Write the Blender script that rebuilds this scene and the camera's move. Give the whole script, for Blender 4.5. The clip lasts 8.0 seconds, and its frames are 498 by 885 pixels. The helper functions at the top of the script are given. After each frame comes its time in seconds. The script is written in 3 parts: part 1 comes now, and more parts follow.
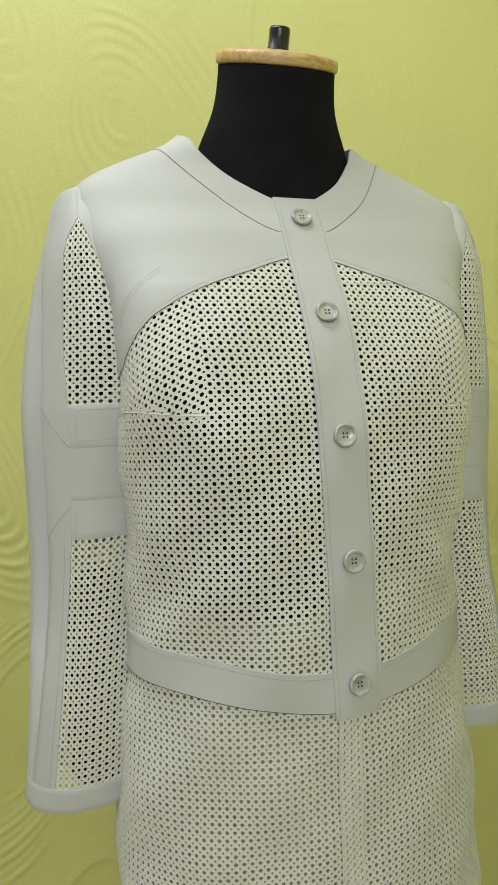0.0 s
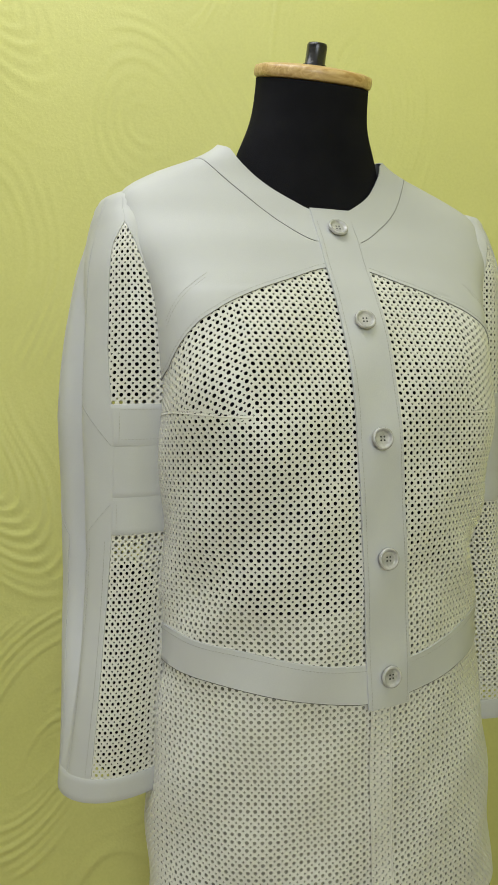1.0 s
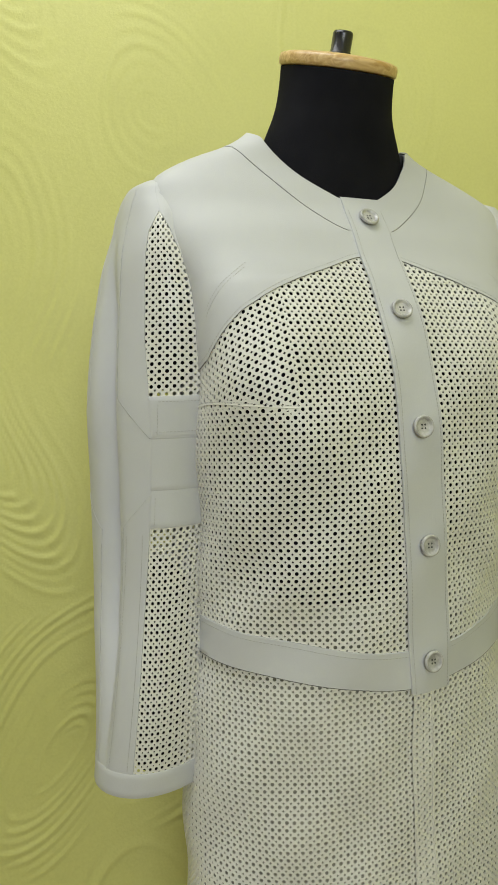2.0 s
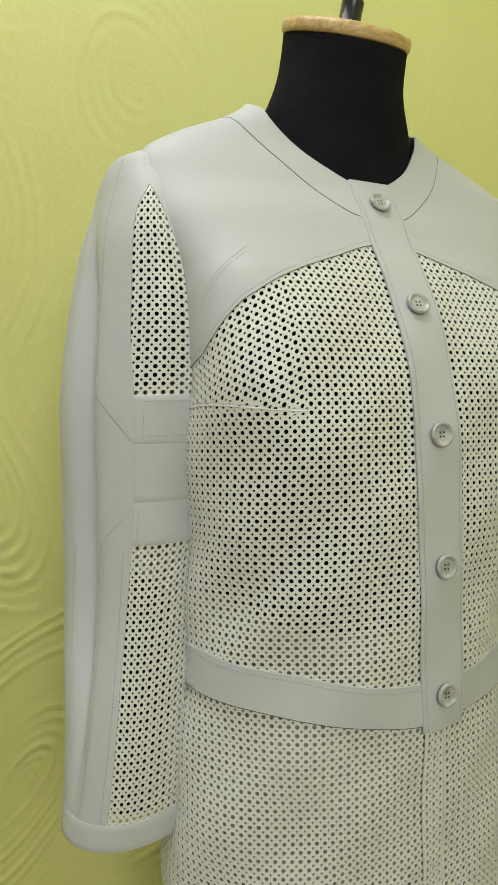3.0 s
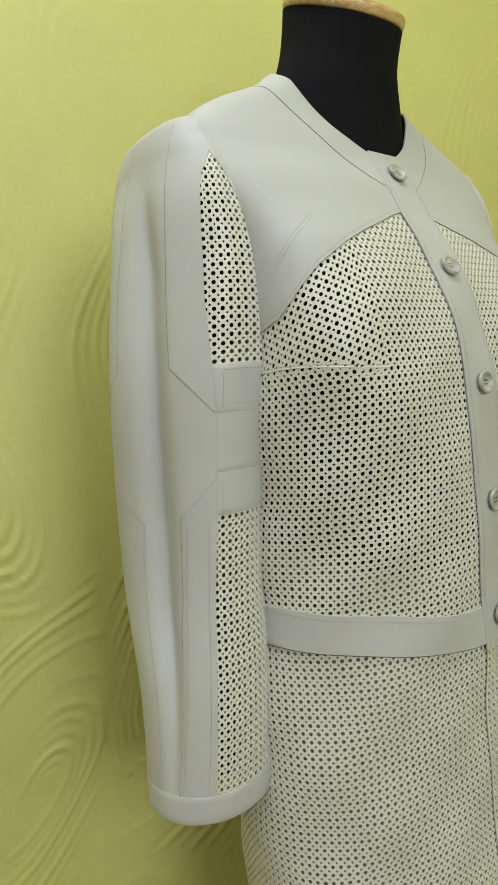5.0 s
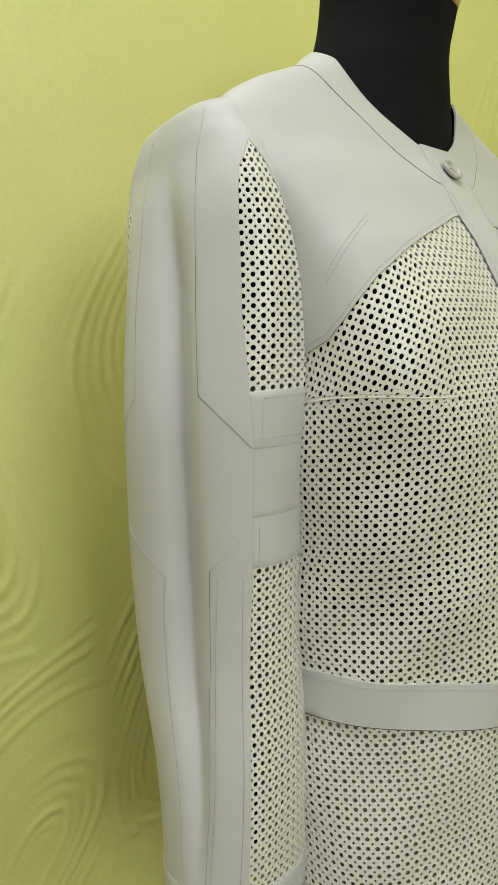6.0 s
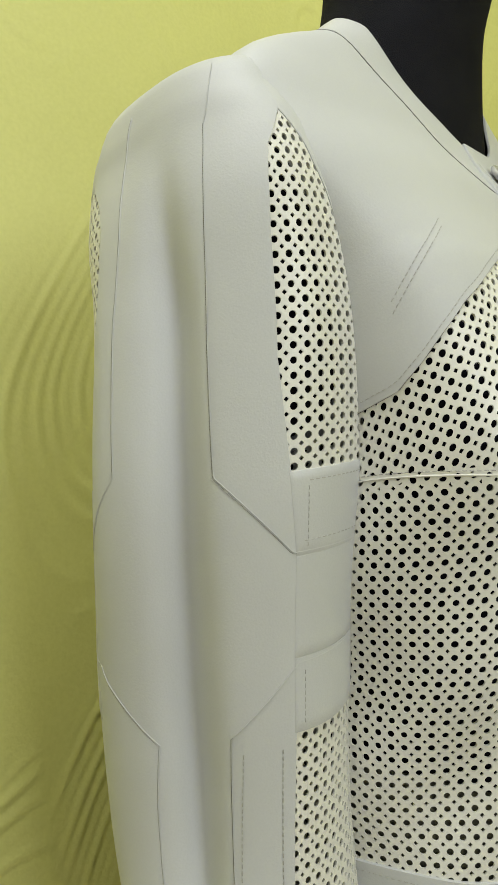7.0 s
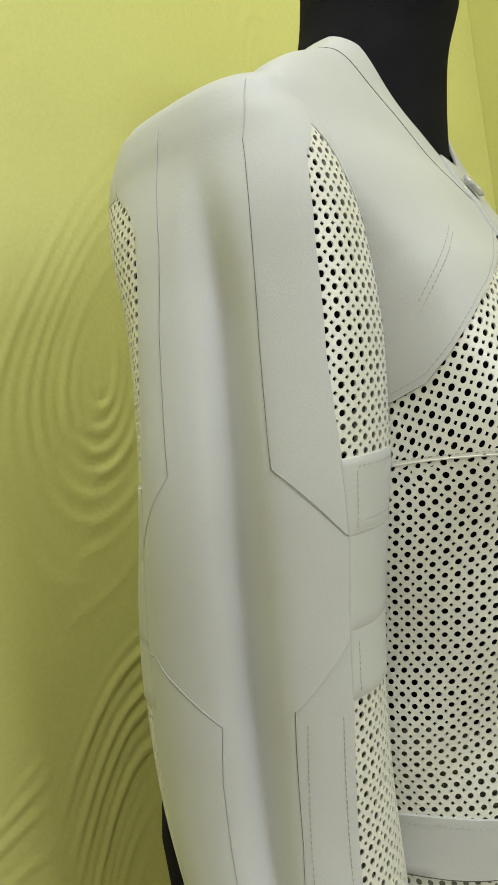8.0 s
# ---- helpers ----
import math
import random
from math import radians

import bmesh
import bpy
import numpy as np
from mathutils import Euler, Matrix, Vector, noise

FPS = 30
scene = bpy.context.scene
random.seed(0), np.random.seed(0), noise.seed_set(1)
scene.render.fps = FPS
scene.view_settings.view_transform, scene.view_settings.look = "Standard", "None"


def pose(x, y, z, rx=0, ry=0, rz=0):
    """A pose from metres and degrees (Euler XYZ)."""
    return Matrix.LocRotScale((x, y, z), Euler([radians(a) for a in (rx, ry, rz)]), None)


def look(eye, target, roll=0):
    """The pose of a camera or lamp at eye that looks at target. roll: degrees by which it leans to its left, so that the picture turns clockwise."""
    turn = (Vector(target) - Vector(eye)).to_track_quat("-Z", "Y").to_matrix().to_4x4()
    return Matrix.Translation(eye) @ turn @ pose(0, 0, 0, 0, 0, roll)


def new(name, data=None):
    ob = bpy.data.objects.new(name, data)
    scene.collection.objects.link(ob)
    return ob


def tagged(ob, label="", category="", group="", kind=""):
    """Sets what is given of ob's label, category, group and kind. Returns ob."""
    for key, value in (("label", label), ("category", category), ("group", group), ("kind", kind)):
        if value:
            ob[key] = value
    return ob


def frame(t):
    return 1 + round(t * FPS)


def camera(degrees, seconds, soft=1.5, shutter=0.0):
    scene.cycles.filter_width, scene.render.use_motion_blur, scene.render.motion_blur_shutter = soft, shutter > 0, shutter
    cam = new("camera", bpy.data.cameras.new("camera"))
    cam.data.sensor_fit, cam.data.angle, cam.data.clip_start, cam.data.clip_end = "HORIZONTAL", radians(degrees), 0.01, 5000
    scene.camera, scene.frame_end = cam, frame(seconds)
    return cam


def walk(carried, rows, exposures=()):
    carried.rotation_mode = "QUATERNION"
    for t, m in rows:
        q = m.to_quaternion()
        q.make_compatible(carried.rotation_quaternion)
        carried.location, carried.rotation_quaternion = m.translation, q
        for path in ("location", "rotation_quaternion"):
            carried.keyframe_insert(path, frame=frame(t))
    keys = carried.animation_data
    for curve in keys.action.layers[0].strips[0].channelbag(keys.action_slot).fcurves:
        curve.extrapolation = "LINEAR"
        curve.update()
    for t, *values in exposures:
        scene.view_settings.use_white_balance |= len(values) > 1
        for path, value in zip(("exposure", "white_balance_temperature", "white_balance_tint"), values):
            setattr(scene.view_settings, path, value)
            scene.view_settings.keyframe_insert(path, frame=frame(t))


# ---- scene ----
cam = camera(41.9, 8.0, soft=1.1)
# seconds, eye, target, roll
PATH = [
    (0, (0.008, 0.0, 1.15), (-0.021, 2.0, 1.152), -0.4),
    (0.5, (-0.016, -0.005, 1.151), (-0.006, 1.995, 1.154), -0.8),
    (1, (-0.053, -0.022, 1.151), (-0.003, 1.977, 1.153), 0.5),
    (1.5, (-0.099, -0.031, 1.149), (0.008, 1.966, 1.169), -0.4),
    (1.7, (-0.112, -0.03, 1.149), (0.02, 1.966, 1.146), -0.5),
    (2.8, (-0.133, 0.046, 1.151), (0.079, 2.034, 1.119), 0.4),
    (3, (-0.147, 0.056, 1.151), (0.122, 2.038, 1.141), 0.5),
    (3.5, (-0.255, 0.091, 1.151), (0.281, 2.018, 1.146), -3.2),
    (4, (-0.341, 0.105, 1.139), (0.418, 1.955, 1.12), -4.5),
    (4.2, (-0.344, 0.094, 1.133), (0.385, 1.956, 1.101), -4.3),
    (5.3, (-0.357, 0.096, 1.147), (0.427, 1.934, 1.071), -4.8),
    (5.5, (-0.369, 0.116, 1.159), (0.438, 1.945, 1.1), -5.0),
    (6, (-0.355, 0.188, 1.17), (0.448, 2.018, 1.089), -4.0),
    (6.5, (-0.349, 0.293, 1.183), (0.55, 2.077, 1.268), -5.1),
    (7, (-0.342, 0.349, 1.197), (0.682, 2.066, 1.229), -5.3),
    (7.5, (-0.374, 0.37, 1.216), (0.787, 1.999, 1.213), -6.6),
    (8, (-0.413, 0.373, 1.203), (0.842, 1.93, 1.196), -8.1),
]
walk(cam, [(t, look(eye, target, roll)) for t, eye, target, roll in PATH],
     exposures=((0.0, -0.14, 6400, 11), (1.5, -0.13, 6450, 11), (4.0, -0.13, 6500, 10), (5.5, -0.09, 6520, 10), (6.5, -0.02, 6540, 10), (8.0, 0.01, 6560, 10)))

# ---- light: shop interior, unseen ceiling light, and a fill lamp added behind the viewer ----
world = bpy.data.worlds.new("world")
world.use_nodes = True
world.node_tree.nodes["Background"].inputs[0].default_value = (0.8, 0.9, 1.0, 1)
world.node_tree.nodes["Background"].inputs[1].default_value = 0.15
scene.world = world


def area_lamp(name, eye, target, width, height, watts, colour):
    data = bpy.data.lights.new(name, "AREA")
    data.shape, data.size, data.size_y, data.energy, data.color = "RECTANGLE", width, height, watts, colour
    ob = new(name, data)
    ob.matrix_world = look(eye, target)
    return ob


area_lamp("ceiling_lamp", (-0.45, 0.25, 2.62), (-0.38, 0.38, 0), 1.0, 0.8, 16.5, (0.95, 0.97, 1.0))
# added soft fill; the end wall behind it has no opening
area_lamp("front_fill_lamp", (0.14, -2.2, 1.75), (0.0, 0.8, 1.15), 1.0, 1.2, 31.0, (0.87, 0.93, 1.0))

# ---- materials ----


def material(name):
    m = bpy.data.materials.new(name)
    m.use_nodes = True
    nt = m.node_tree
    return m, nt, nt.nodes["Principled BSDF"]


def node(nt, kind, **inputs):
    n = nt.nodes.new(kind)
    for key, value in inputs.items():
        n.inputs[key.replace("_", " ")].default_value = value
    return n


def surface(name, low, high, rough, scale, bump, fine, metal=0.0, coat=0.0, spec=0.5):
    """Two-scale mottled surface with a fine bump; scale and fine are cells per metre."""
    m, nt, bsdf = material(name)
    co = nt.nodes.new("ShaderNodeTexCoord")
    big = node(nt, "ShaderNodeTexNoise", Scale=scale, Detail=4.0)
    small = node(nt, "ShaderNodeTexNoise", Scale=fine, Detail=3.0)
    add = nt.nodes.new("ShaderNodeMath")
    add.operation = "MULTIPLY_ADD"
    add.inputs[1].default_value = 0.35
    ramp = nt.nodes.new("ShaderNodeValToRGB")
    ramp.color_ramp.elements[0].color, ramp.color_ramp.elements[1].color = (*low, 1), (*high, 1)
    ramp.color_ramp.elements[0].position, ramp.color_ramp.elements[1].position = 0.4, 0.9
    bp = node(nt, "ShaderNodeBump", Strength=bump, Distance=0.001)
    for n in (big, small):
        nt.links.new(co.outputs["Object"], n.inputs["Vector"])
    nt.links.new(small.outputs["Fac"], add.inputs[0])
    nt.links.new(big.outputs["Fac"], add.inputs[2])
    nt.links.new(add.outputs[0], ramp.inputs[0])
    nt.links.new(ramp.outputs[0], bsdf.inputs["Base Color"])
    nt.links.new(small.outputs["Fac"], bp.inputs["Height"])
    nt.links.new(bp.outputs[0], bsdf.inputs["Normal"])
    bsdf.inputs["Roughness"].default_value = rough
    bsdf.inputs["Metallic"].default_value = metal
    bsdf.inputs["Coat Weight"].default_value = coat
    bsdf.inputs["Specular IOR Level"].default_value = spec
    return m


LEATHER = surface("smooth_leather", (0.52, 0.528, 0.52), (0.585, 0.593, 0.585), 0.52, 7, 0.12, 900)
PEARL = surface("pearl_leather", (0.68, 0.67, 0.59), (0.78, 0.775, 0.71), 0.40, 9, 0.15, 700, coat=0.08)
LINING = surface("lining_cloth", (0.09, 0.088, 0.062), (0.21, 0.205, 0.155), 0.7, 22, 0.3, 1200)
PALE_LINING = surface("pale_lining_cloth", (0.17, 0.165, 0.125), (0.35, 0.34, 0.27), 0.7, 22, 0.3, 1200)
BLACK = surface("black_cloth", (0.006, 0.006, 0.008), (0.012, 0.012, 0.015), 0.95, 20, 0.6, 1500, spec=0.12)
PLASTIC = surface("black_plastic", (0.01, 0.01, 0.011), (0.018, 0.018, 0.02), 0.25, 20, 0.05, 300)
SHELL = surface("horn_button", (0.30, 0.30, 0.28), (0.62, 0.61, 0.58), 0.22, 120, 0.1, 400, coat=0.4)
HOLE = surface("dark_hole", (0.03, 0.03, 0.03), (0.06, 0.06, 0.055), 0.8, 60, 0.1, 400)
THREAD = surface("grey_thread", (0.34, 0.335, 0.30), (0.48, 0.475, 0.44), 0.7, 60, 0.3, 2000)
# dark colour of thin tubes that imitate the shade along seams
SEAM_SHADE = surface("seam_shade_line", (0.10, 0.10, 0.09), (0.16, 0.16, 0.14), 0.8, 60, 0.3, 2000)
PAINT = surface("lime_plaster", (0.53, 0.525, 0.155), (0.64, 0.63, 0.21), 0.55, 2.2, 0.35, 260)
CEIL = surface("white_plaster", (0.7, 0.7, 0.68), (0.8, 0.8, 0.78), 0.8, 3, 0.3, 200)
FLOOR = surface("floor_laminate", (0.20, 0.13, 0.075), (0.34, 0.24, 0.15), 0.4, 6, 0.2, 120)


def wood_material():
    m, nt, bsdf = material("lacquered_pine")
    co = nt.nodes.new("ShaderNodeTexCoord")
    mp = nt.nodes.new("ShaderNodeMapping")
    mp.inputs["Scale"].default_value = (9, 60, 60)
    wave = node(nt, "ShaderNodeTexNoise", Scale=3.0, Detail=6.0, Distortion=1.2)
    ramp = nt.nodes.new("ShaderNodeValToRGB")
    ramp.color_ramp.elements[0].color, ramp.color_ramp.elements[1].color = (0.50, 0.30, 0.10, 1), (0.74, 0.54, 0.26, 1)
    ramp.color_ramp.elements[0].position, ramp.color_ramp.elements[1].position = 0.35, 0.7
    nt.links.new(co.outputs["Object"], mp.inputs[0])
    nt.links.new(mp.outputs[0], wave.inputs["Vector"])
    nt.links.new(wave.outputs["Fac"], ramp.inputs[0])
    nt.links.new(ramp.outputs[0], bsdf.inputs["Base Color"])
    bsdf.inputs["Roughness"].default_value = 0.35
    return m


WOOD = wood_material()

# ---- mesh helpers ----


def mesh_object(name, verts, faces, mat, parent=None, label="", smooth=True):
    me = bpy.data.meshes.new(name)
    me.from_pydata([tuple(v) for v in verts], [], [tuple(f) for f in faces])
    me.materials.append(mat)
    if smooth:
        me.polygons.foreach_set("use_smooth", [True] * len(me.polygons))
    me.update()
    if smooth:
        me.set_sharp_from_angle(angle=math.radians(50))
    ob = new(name, me)
    ob.parent = parent
    return tagged(ob, label)


def part(name, bm, mat, parent=None, label="", smooth=False):
    me = bpy.data.meshes.new(name)
    bm.normal_update()
    bm.to_mesh(me)
    bm.free()
    me.materials.append(mat)
    if smooth:
        me.polygons.foreach_set("use_smooth", [True] * len(me.polygons))
    ob = new(name, me)
    ob.parent = parent
    return tagged(ob, label)


def thing(name, label, category, m=None, group="", kind=""):
    ob = new(name)
    ob.empty_display_size = 0.05
    if m is not None:
        ob.matrix_world = m
    return tagged(ob, label, category, group, kind)


def smooth_table(rows, zs):
    """Cubic interpolation of table rows (first column: key) at the keys zs."""
    rows = np.array(sorted(rows), float)
    x, y = rows[:, 0], rows[:, 1:]
    slope = np.gradient(y, x, axis=0)
    zs = np.clip(np.asarray(zs, float), x[0], x[-1])
    k = np.clip(np.searchsorted(x, zs, side="right") - 1, 0, len(x) - 2)
    h = (x[k + 1] - x[k])[..., None]
    t = (zs - x[k])[..., None] / h
    return ((2 * t ** 3 - 3 * t ** 2 + 1) * y[k] + (t ** 3 - 2 * t ** 2 + t) * h * slope[k]
            + (-2 * t ** 3 + 3 * t ** 2) * y[k + 1] + (t ** 3 - t ** 2) * h * slope[k + 1])


def spow(v, e):
    return np.sign(v) * np.abs(v) ** e


# The dressed form in its own frame: x to its left, -y ahead, z up; it leans a little to its right.
BODY = pose(0.0445, 0.712, 0, 0, 0, 17) @ pose(0, 0, 0.95, 0, -2.5, 0) @ pose(0, 0, -0.95)

# z, half width, depth ahead, depth behind, squareness
TORSO = [
    (0.45, 0.204, 0.130, 0.13, 2.1), (0.80, 0.199, 0.126, 0.13, 2.1), (0.90, 0.190, 0.132, 0.125, 2.0),
    (0.935, 0.185, 0.134, 0.12, 2.0), (1.00, 0.181, 0.136, 0.115, 2.1), (1.06, 0.180, 0.139, 0.113, 2.4),
    (1.12, 0.181, 0.141, 0.113, 3.0), (1.18, 0.182, 0.141, 0.117, 3.7), (1.23, 0.178, 0.132, 0.12, 4.5),
    (1.27, 0.179, 0.117, 0.12, 4.8), (1.31, 0.191, 0.098, 0.117, 4.3), (1.35, 0.2115, 0.0733, 0.1085, 3.5),
    (1.385, 0.2125, 0.0434, 0.096, 2.8), (1.41, 0.200, 0.0310, 0.084, 2.2), (1.43, 0.163, 0.0260, 0.077, 2.0),
    (1.45, 0.114, 0.0265, 0.0746, 2.0), (1.475, 0.085, 0.0280, 0.075, 2.0), (1.495, 0.080, 0.0290, 0.075, 2.0),
]


def torso(theta, z):
    """A point of the coat's body; theta runs from the centre front towards its left side."""
    theta, z = np.broadcast_arrays(np.asarray(theta, float), np.asarray(z, float))
    a, bf, bb, n = np.moveaxis(smooth_table(TORSO, z), -1, 0)
    s, c = np.sin(theta), np.cos(theta)
    b = np.where(c > 0, bf, bb)
    reach = ((np.abs(s) / a) ** n + (np.abs(c) / b) ** n) ** (-1 / n)
    fold = 0.0016 * np.sin(31 * z + 3 * theta + 1) * np.sin(5.3 * theta + 14 * z) + 0.001 * np.sin(57 * z - 9 * theta)
    fold = fold + 0.0032 * np.exp(-((theta - 0.95) / 0.38) ** 2 - ((z - 1.02) / 0.075) ** 2) * np.sin(75 * z + 8 * theta)
    fold = fold + 0.0022 * np.exp(-((theta + 1.0) / 0.35) ** 2 - ((z - 1.0) / 0.06) ** 2) * np.sin(62 * z - 9 * theta)
    r = 1 + fold / 0.15 * (z < 1.3)
    t = np.clip((z - 1.38) / 0.08, 0, 1)
    ahead = np.clip((z - 1.32) / 0.09, 0, 1)
    return np.stack([reach * s * r - 0.011 * t * t * (3 - 2 * t), -reach * c * r - 0.022 * ahead * ahead * (3 - 2 * ahead), z], -1)


# Table of the angle by arc length from the centre front, for patterns that keep their size on the cloth.
ZT = np.linspace(0.45, 1.495, 210)
TH = np.linspace(0, math.pi, 361)
RING = torso(TH[None, :], ZT[:, None])
ARC = np.concatenate([np.zeros((len(ZT), 1)), np.cumsum(np.linalg.norm(np.diff(RING, axis=1), axis=2), axis=1)], axis=1)
ST = np.linspace(0, 0.42, 211)
TT = np.stack([np.interp(ST, ARC[i], TH) for i in range(len(ZT))])


def bilinear(table, x0, dx, y0, dy, x, y):
    fx = np.clip((x - x0) / dx, 0, table.shape[0] - 1.001)
    fy = np.clip((y - y0) / dy, 0, table.shape[1] - 1.001)
    i, j = fx.astype(int), fy.astype(int)
    fx, fy = fx - i, fy - j
    return (table[i, j] * (1 - fx) * (1 - fy) + table[i + 1, j] * fx * (1 - fy)
            + table[i, j + 1] * (1 - fx) * fy + table[i + 1, j + 1] * fx * fy)


def angle_at(s, z):
    s, z = np.broadcast_arrays(np.asarray(s, float), np.asarray(z, float))
    return np.sign(s) * bilinear(TT, ZT[0], ZT[1] - ZT[0], 0.0, ST[1] - ST[0], z, np.abs(s))


def torso_cloth(s, z):
    return torso(angle_at(s, z), z)


# z, centre x and y, half width, depth ahead, depth behind of the sleeve on the form's right
SLEEVE = [
    (0.805, -0.2303, 0.0334, 0.0560, 0.0530, 0.050), (0.91, -0.2219, 0.0390, 0.0525, 0.0680, 0.0545),
    (1.01, -0.2118, 0.0550, 0.0540, 0.0850, 0.0620), (1.11, -0.2025, 0.0560, 0.0625, 0.0935, 0.0560),
    (1.195, -0.1965, 0.0423, 0.0690, 0.0925, 0.0500), (1.29, -0.1955, 0.0271, 0.0590, 0.0856, 0.0630),
    (1.34, -0.1975, 0.0200, 0.0485, 0.0771, 0.0790), (1.369, -0.1975, 0.0167, 0.0395, 0.0663, 0.0835),
    (1.390, -0.1995, 0.0135, 0.0320, 0.0515, 0.0785), (1.4080, -0.1975, 0.0150, 0.0225, 0.0400, 0.0600),
    (1.4190, -0.1880, 0.0200, 0.0060, 0.0120, 0.0160),
]


def sleeve(alpha, z):
    """A point of the sleeve; alpha runs from the front over the outer side to the back."""
    alpha, z = np.broadcast_arrays(np.asarray(alpha, float), np.asarray(z, float))
    cx, cy, ru, rf, rb = np.moveaxis(smooth_table(SLEEVE, z), -1, 0)
    s, c = np.sin(alpha), np.cos(alpha)
    full = np.where(c < 0, 2 / 2.4, 1.0)
    ru = np.where(s < 0, 1.22, 1.0) * ru
    s, c = spow(s, full), spow(c, full)
    k = 1 + 0.012 * np.sin(2 * alpha + 17 * z) + 0.008 * np.sin(3 * alpha - 23 * z)
    # the long fold down the outer side
    mid = np.interp(z, [0.82, 0.98, 1.05, 1.12, 1.20, 1.28, 1.36], [1.20, 1.15, 1.09, 1.08, 1.14, 1.23, 1.40])
    deep = np.interp(z, [0.82, 0.88, 0.96, 1.05, 1.28, 1.37], [0.0, 0.10, 0.24, 0.27, 0.21, 0.0])
    turn = (alpha + math.pi) % (2 * math.pi) - math.pi
    k = k - deep * np.exp(-((turn - mid) / 0.15) ** 2) + 0.38 * deep * np.exp(-((turn - mid - 0.5) / 0.3) ** 2)
    return np.stack([cx - ru * s * k, cy - np.where(c > 0, rf, rb) * c * k, z], -1)


SLEEVE_R = 0.068
LEFT_UP = 0.006


def sleeve_cloth(s, z):
    return sleeve(np.asarray(s) / SLEEVE_R, z)


def lifted(surf, a, b, d, sign=1.0):
    """Points of a surface, moved out by d along its normal."""
    e = 1e-4
    p = surf(a, b)
    n = np.cross(surf(a + e, b) - p, surf(a, b + e) - p) * sign
    n /= np.maximum(np.linalg.norm(n, axis=-1, keepdims=True), 1e-12)
    return p + n * np.asarray(d)[..., None]


def sheet(name, surf, ga, gb, mat, parent, lift=0.0012, label="", sign=1.0, mirror=False, edge=0.0007):
    """A panel of cloth on a grid of surface coordinates, with rounded, turned-in edges and an inner face."""
    ga, gb = np.broadcast_arrays(ga, gb)

    def grow(g):
        g = np.concatenate([g[:1], g[:1] + (g[1:2] - g[:1]) * 0.05, g[1:-1], g[-1:] - (g[-1:] - g[-2:-1]) * 0.05, g[-1:]], 0)
        return np.concatenate([g[:, :1], g[:, :1] + (g[:, 1:2] - g[:, :1]) * 0.1, g[:, 1:-1], g[:, -1:] - (g[:, -1:] - g[:, -2:-1]) * 0.1, g[:, -1:]], 1)

    ga, gb = grow(ga), grow(gb)
    d = np.full(ga.shape, lift)
    d[0, :] = d[-1, :] = d[:, 0] = d[:, -1] = lift - 0.45 * edge
    top = lifted(surf, ga, gb, d, sign)
    low = lifted(surf, ga, gb, np.full(ga.shape, lift - 0.0018), sign)
    nr, nc = ga.shape
    v = np.concatenate([top.reshape(-1, 3), low.reshape(-1, 3)])
    if mirror:
        v[:, 0] *= -1
        v[:, 2] += LEFT_UP
    idx = np.arange(nr * nc).reshape(nr, nc)
    q = np.stack([idx[:-1, :-1], idx[:-1, 1:], idx[1:, 1:], idx[1:, :-1]], -1).reshape(-1, 4)
    n = nr * nc
    faces = [q, q[:, ::-1] + n]
    for line in (idx[0, ::-1], idx[-1], idx[:, 0], idx[::-1, -1]):
        faces.append(np.stack([line[:-1], line[:-1] + n, line[1:] + n, line[1:]], -1)[:, ::-1])
    f = np.concatenate(faces)
    if (sign < 0) != mirror:
        f = f[:, ::-1]
    return mesh_object(name, v.tolist(), f.tolist(), mat, parent, label)


def strip(knots, zs):
    """Left and right edges of a panel at heights zs from knots (z, left, right)."""
    k = np.array(sorted(knots), float)
    return np.interp(zs, k[:, 0], k[:, 1]), np.interp(zs, k[:, 0], k[:, 2])


def grid_by_height(knots, step=0.006, across=14):
    k = sorted(knots)
    zs = sorted(set(np.round(np.arange(k[0][0], k[-1][0], step), 5)) | {q[0] for q in k})
    zs = np.array(zs)
    left, right = strip(knots, zs)
    u = np.linspace(0, 1, across)
    return left[:, None] * (1 - u) + right[:, None] * u, np.repeat(zs[:, None], across, 1)


D = math.radians
PITCH = 0.0071
BIG, SMALL = 0.00182, 0.00130


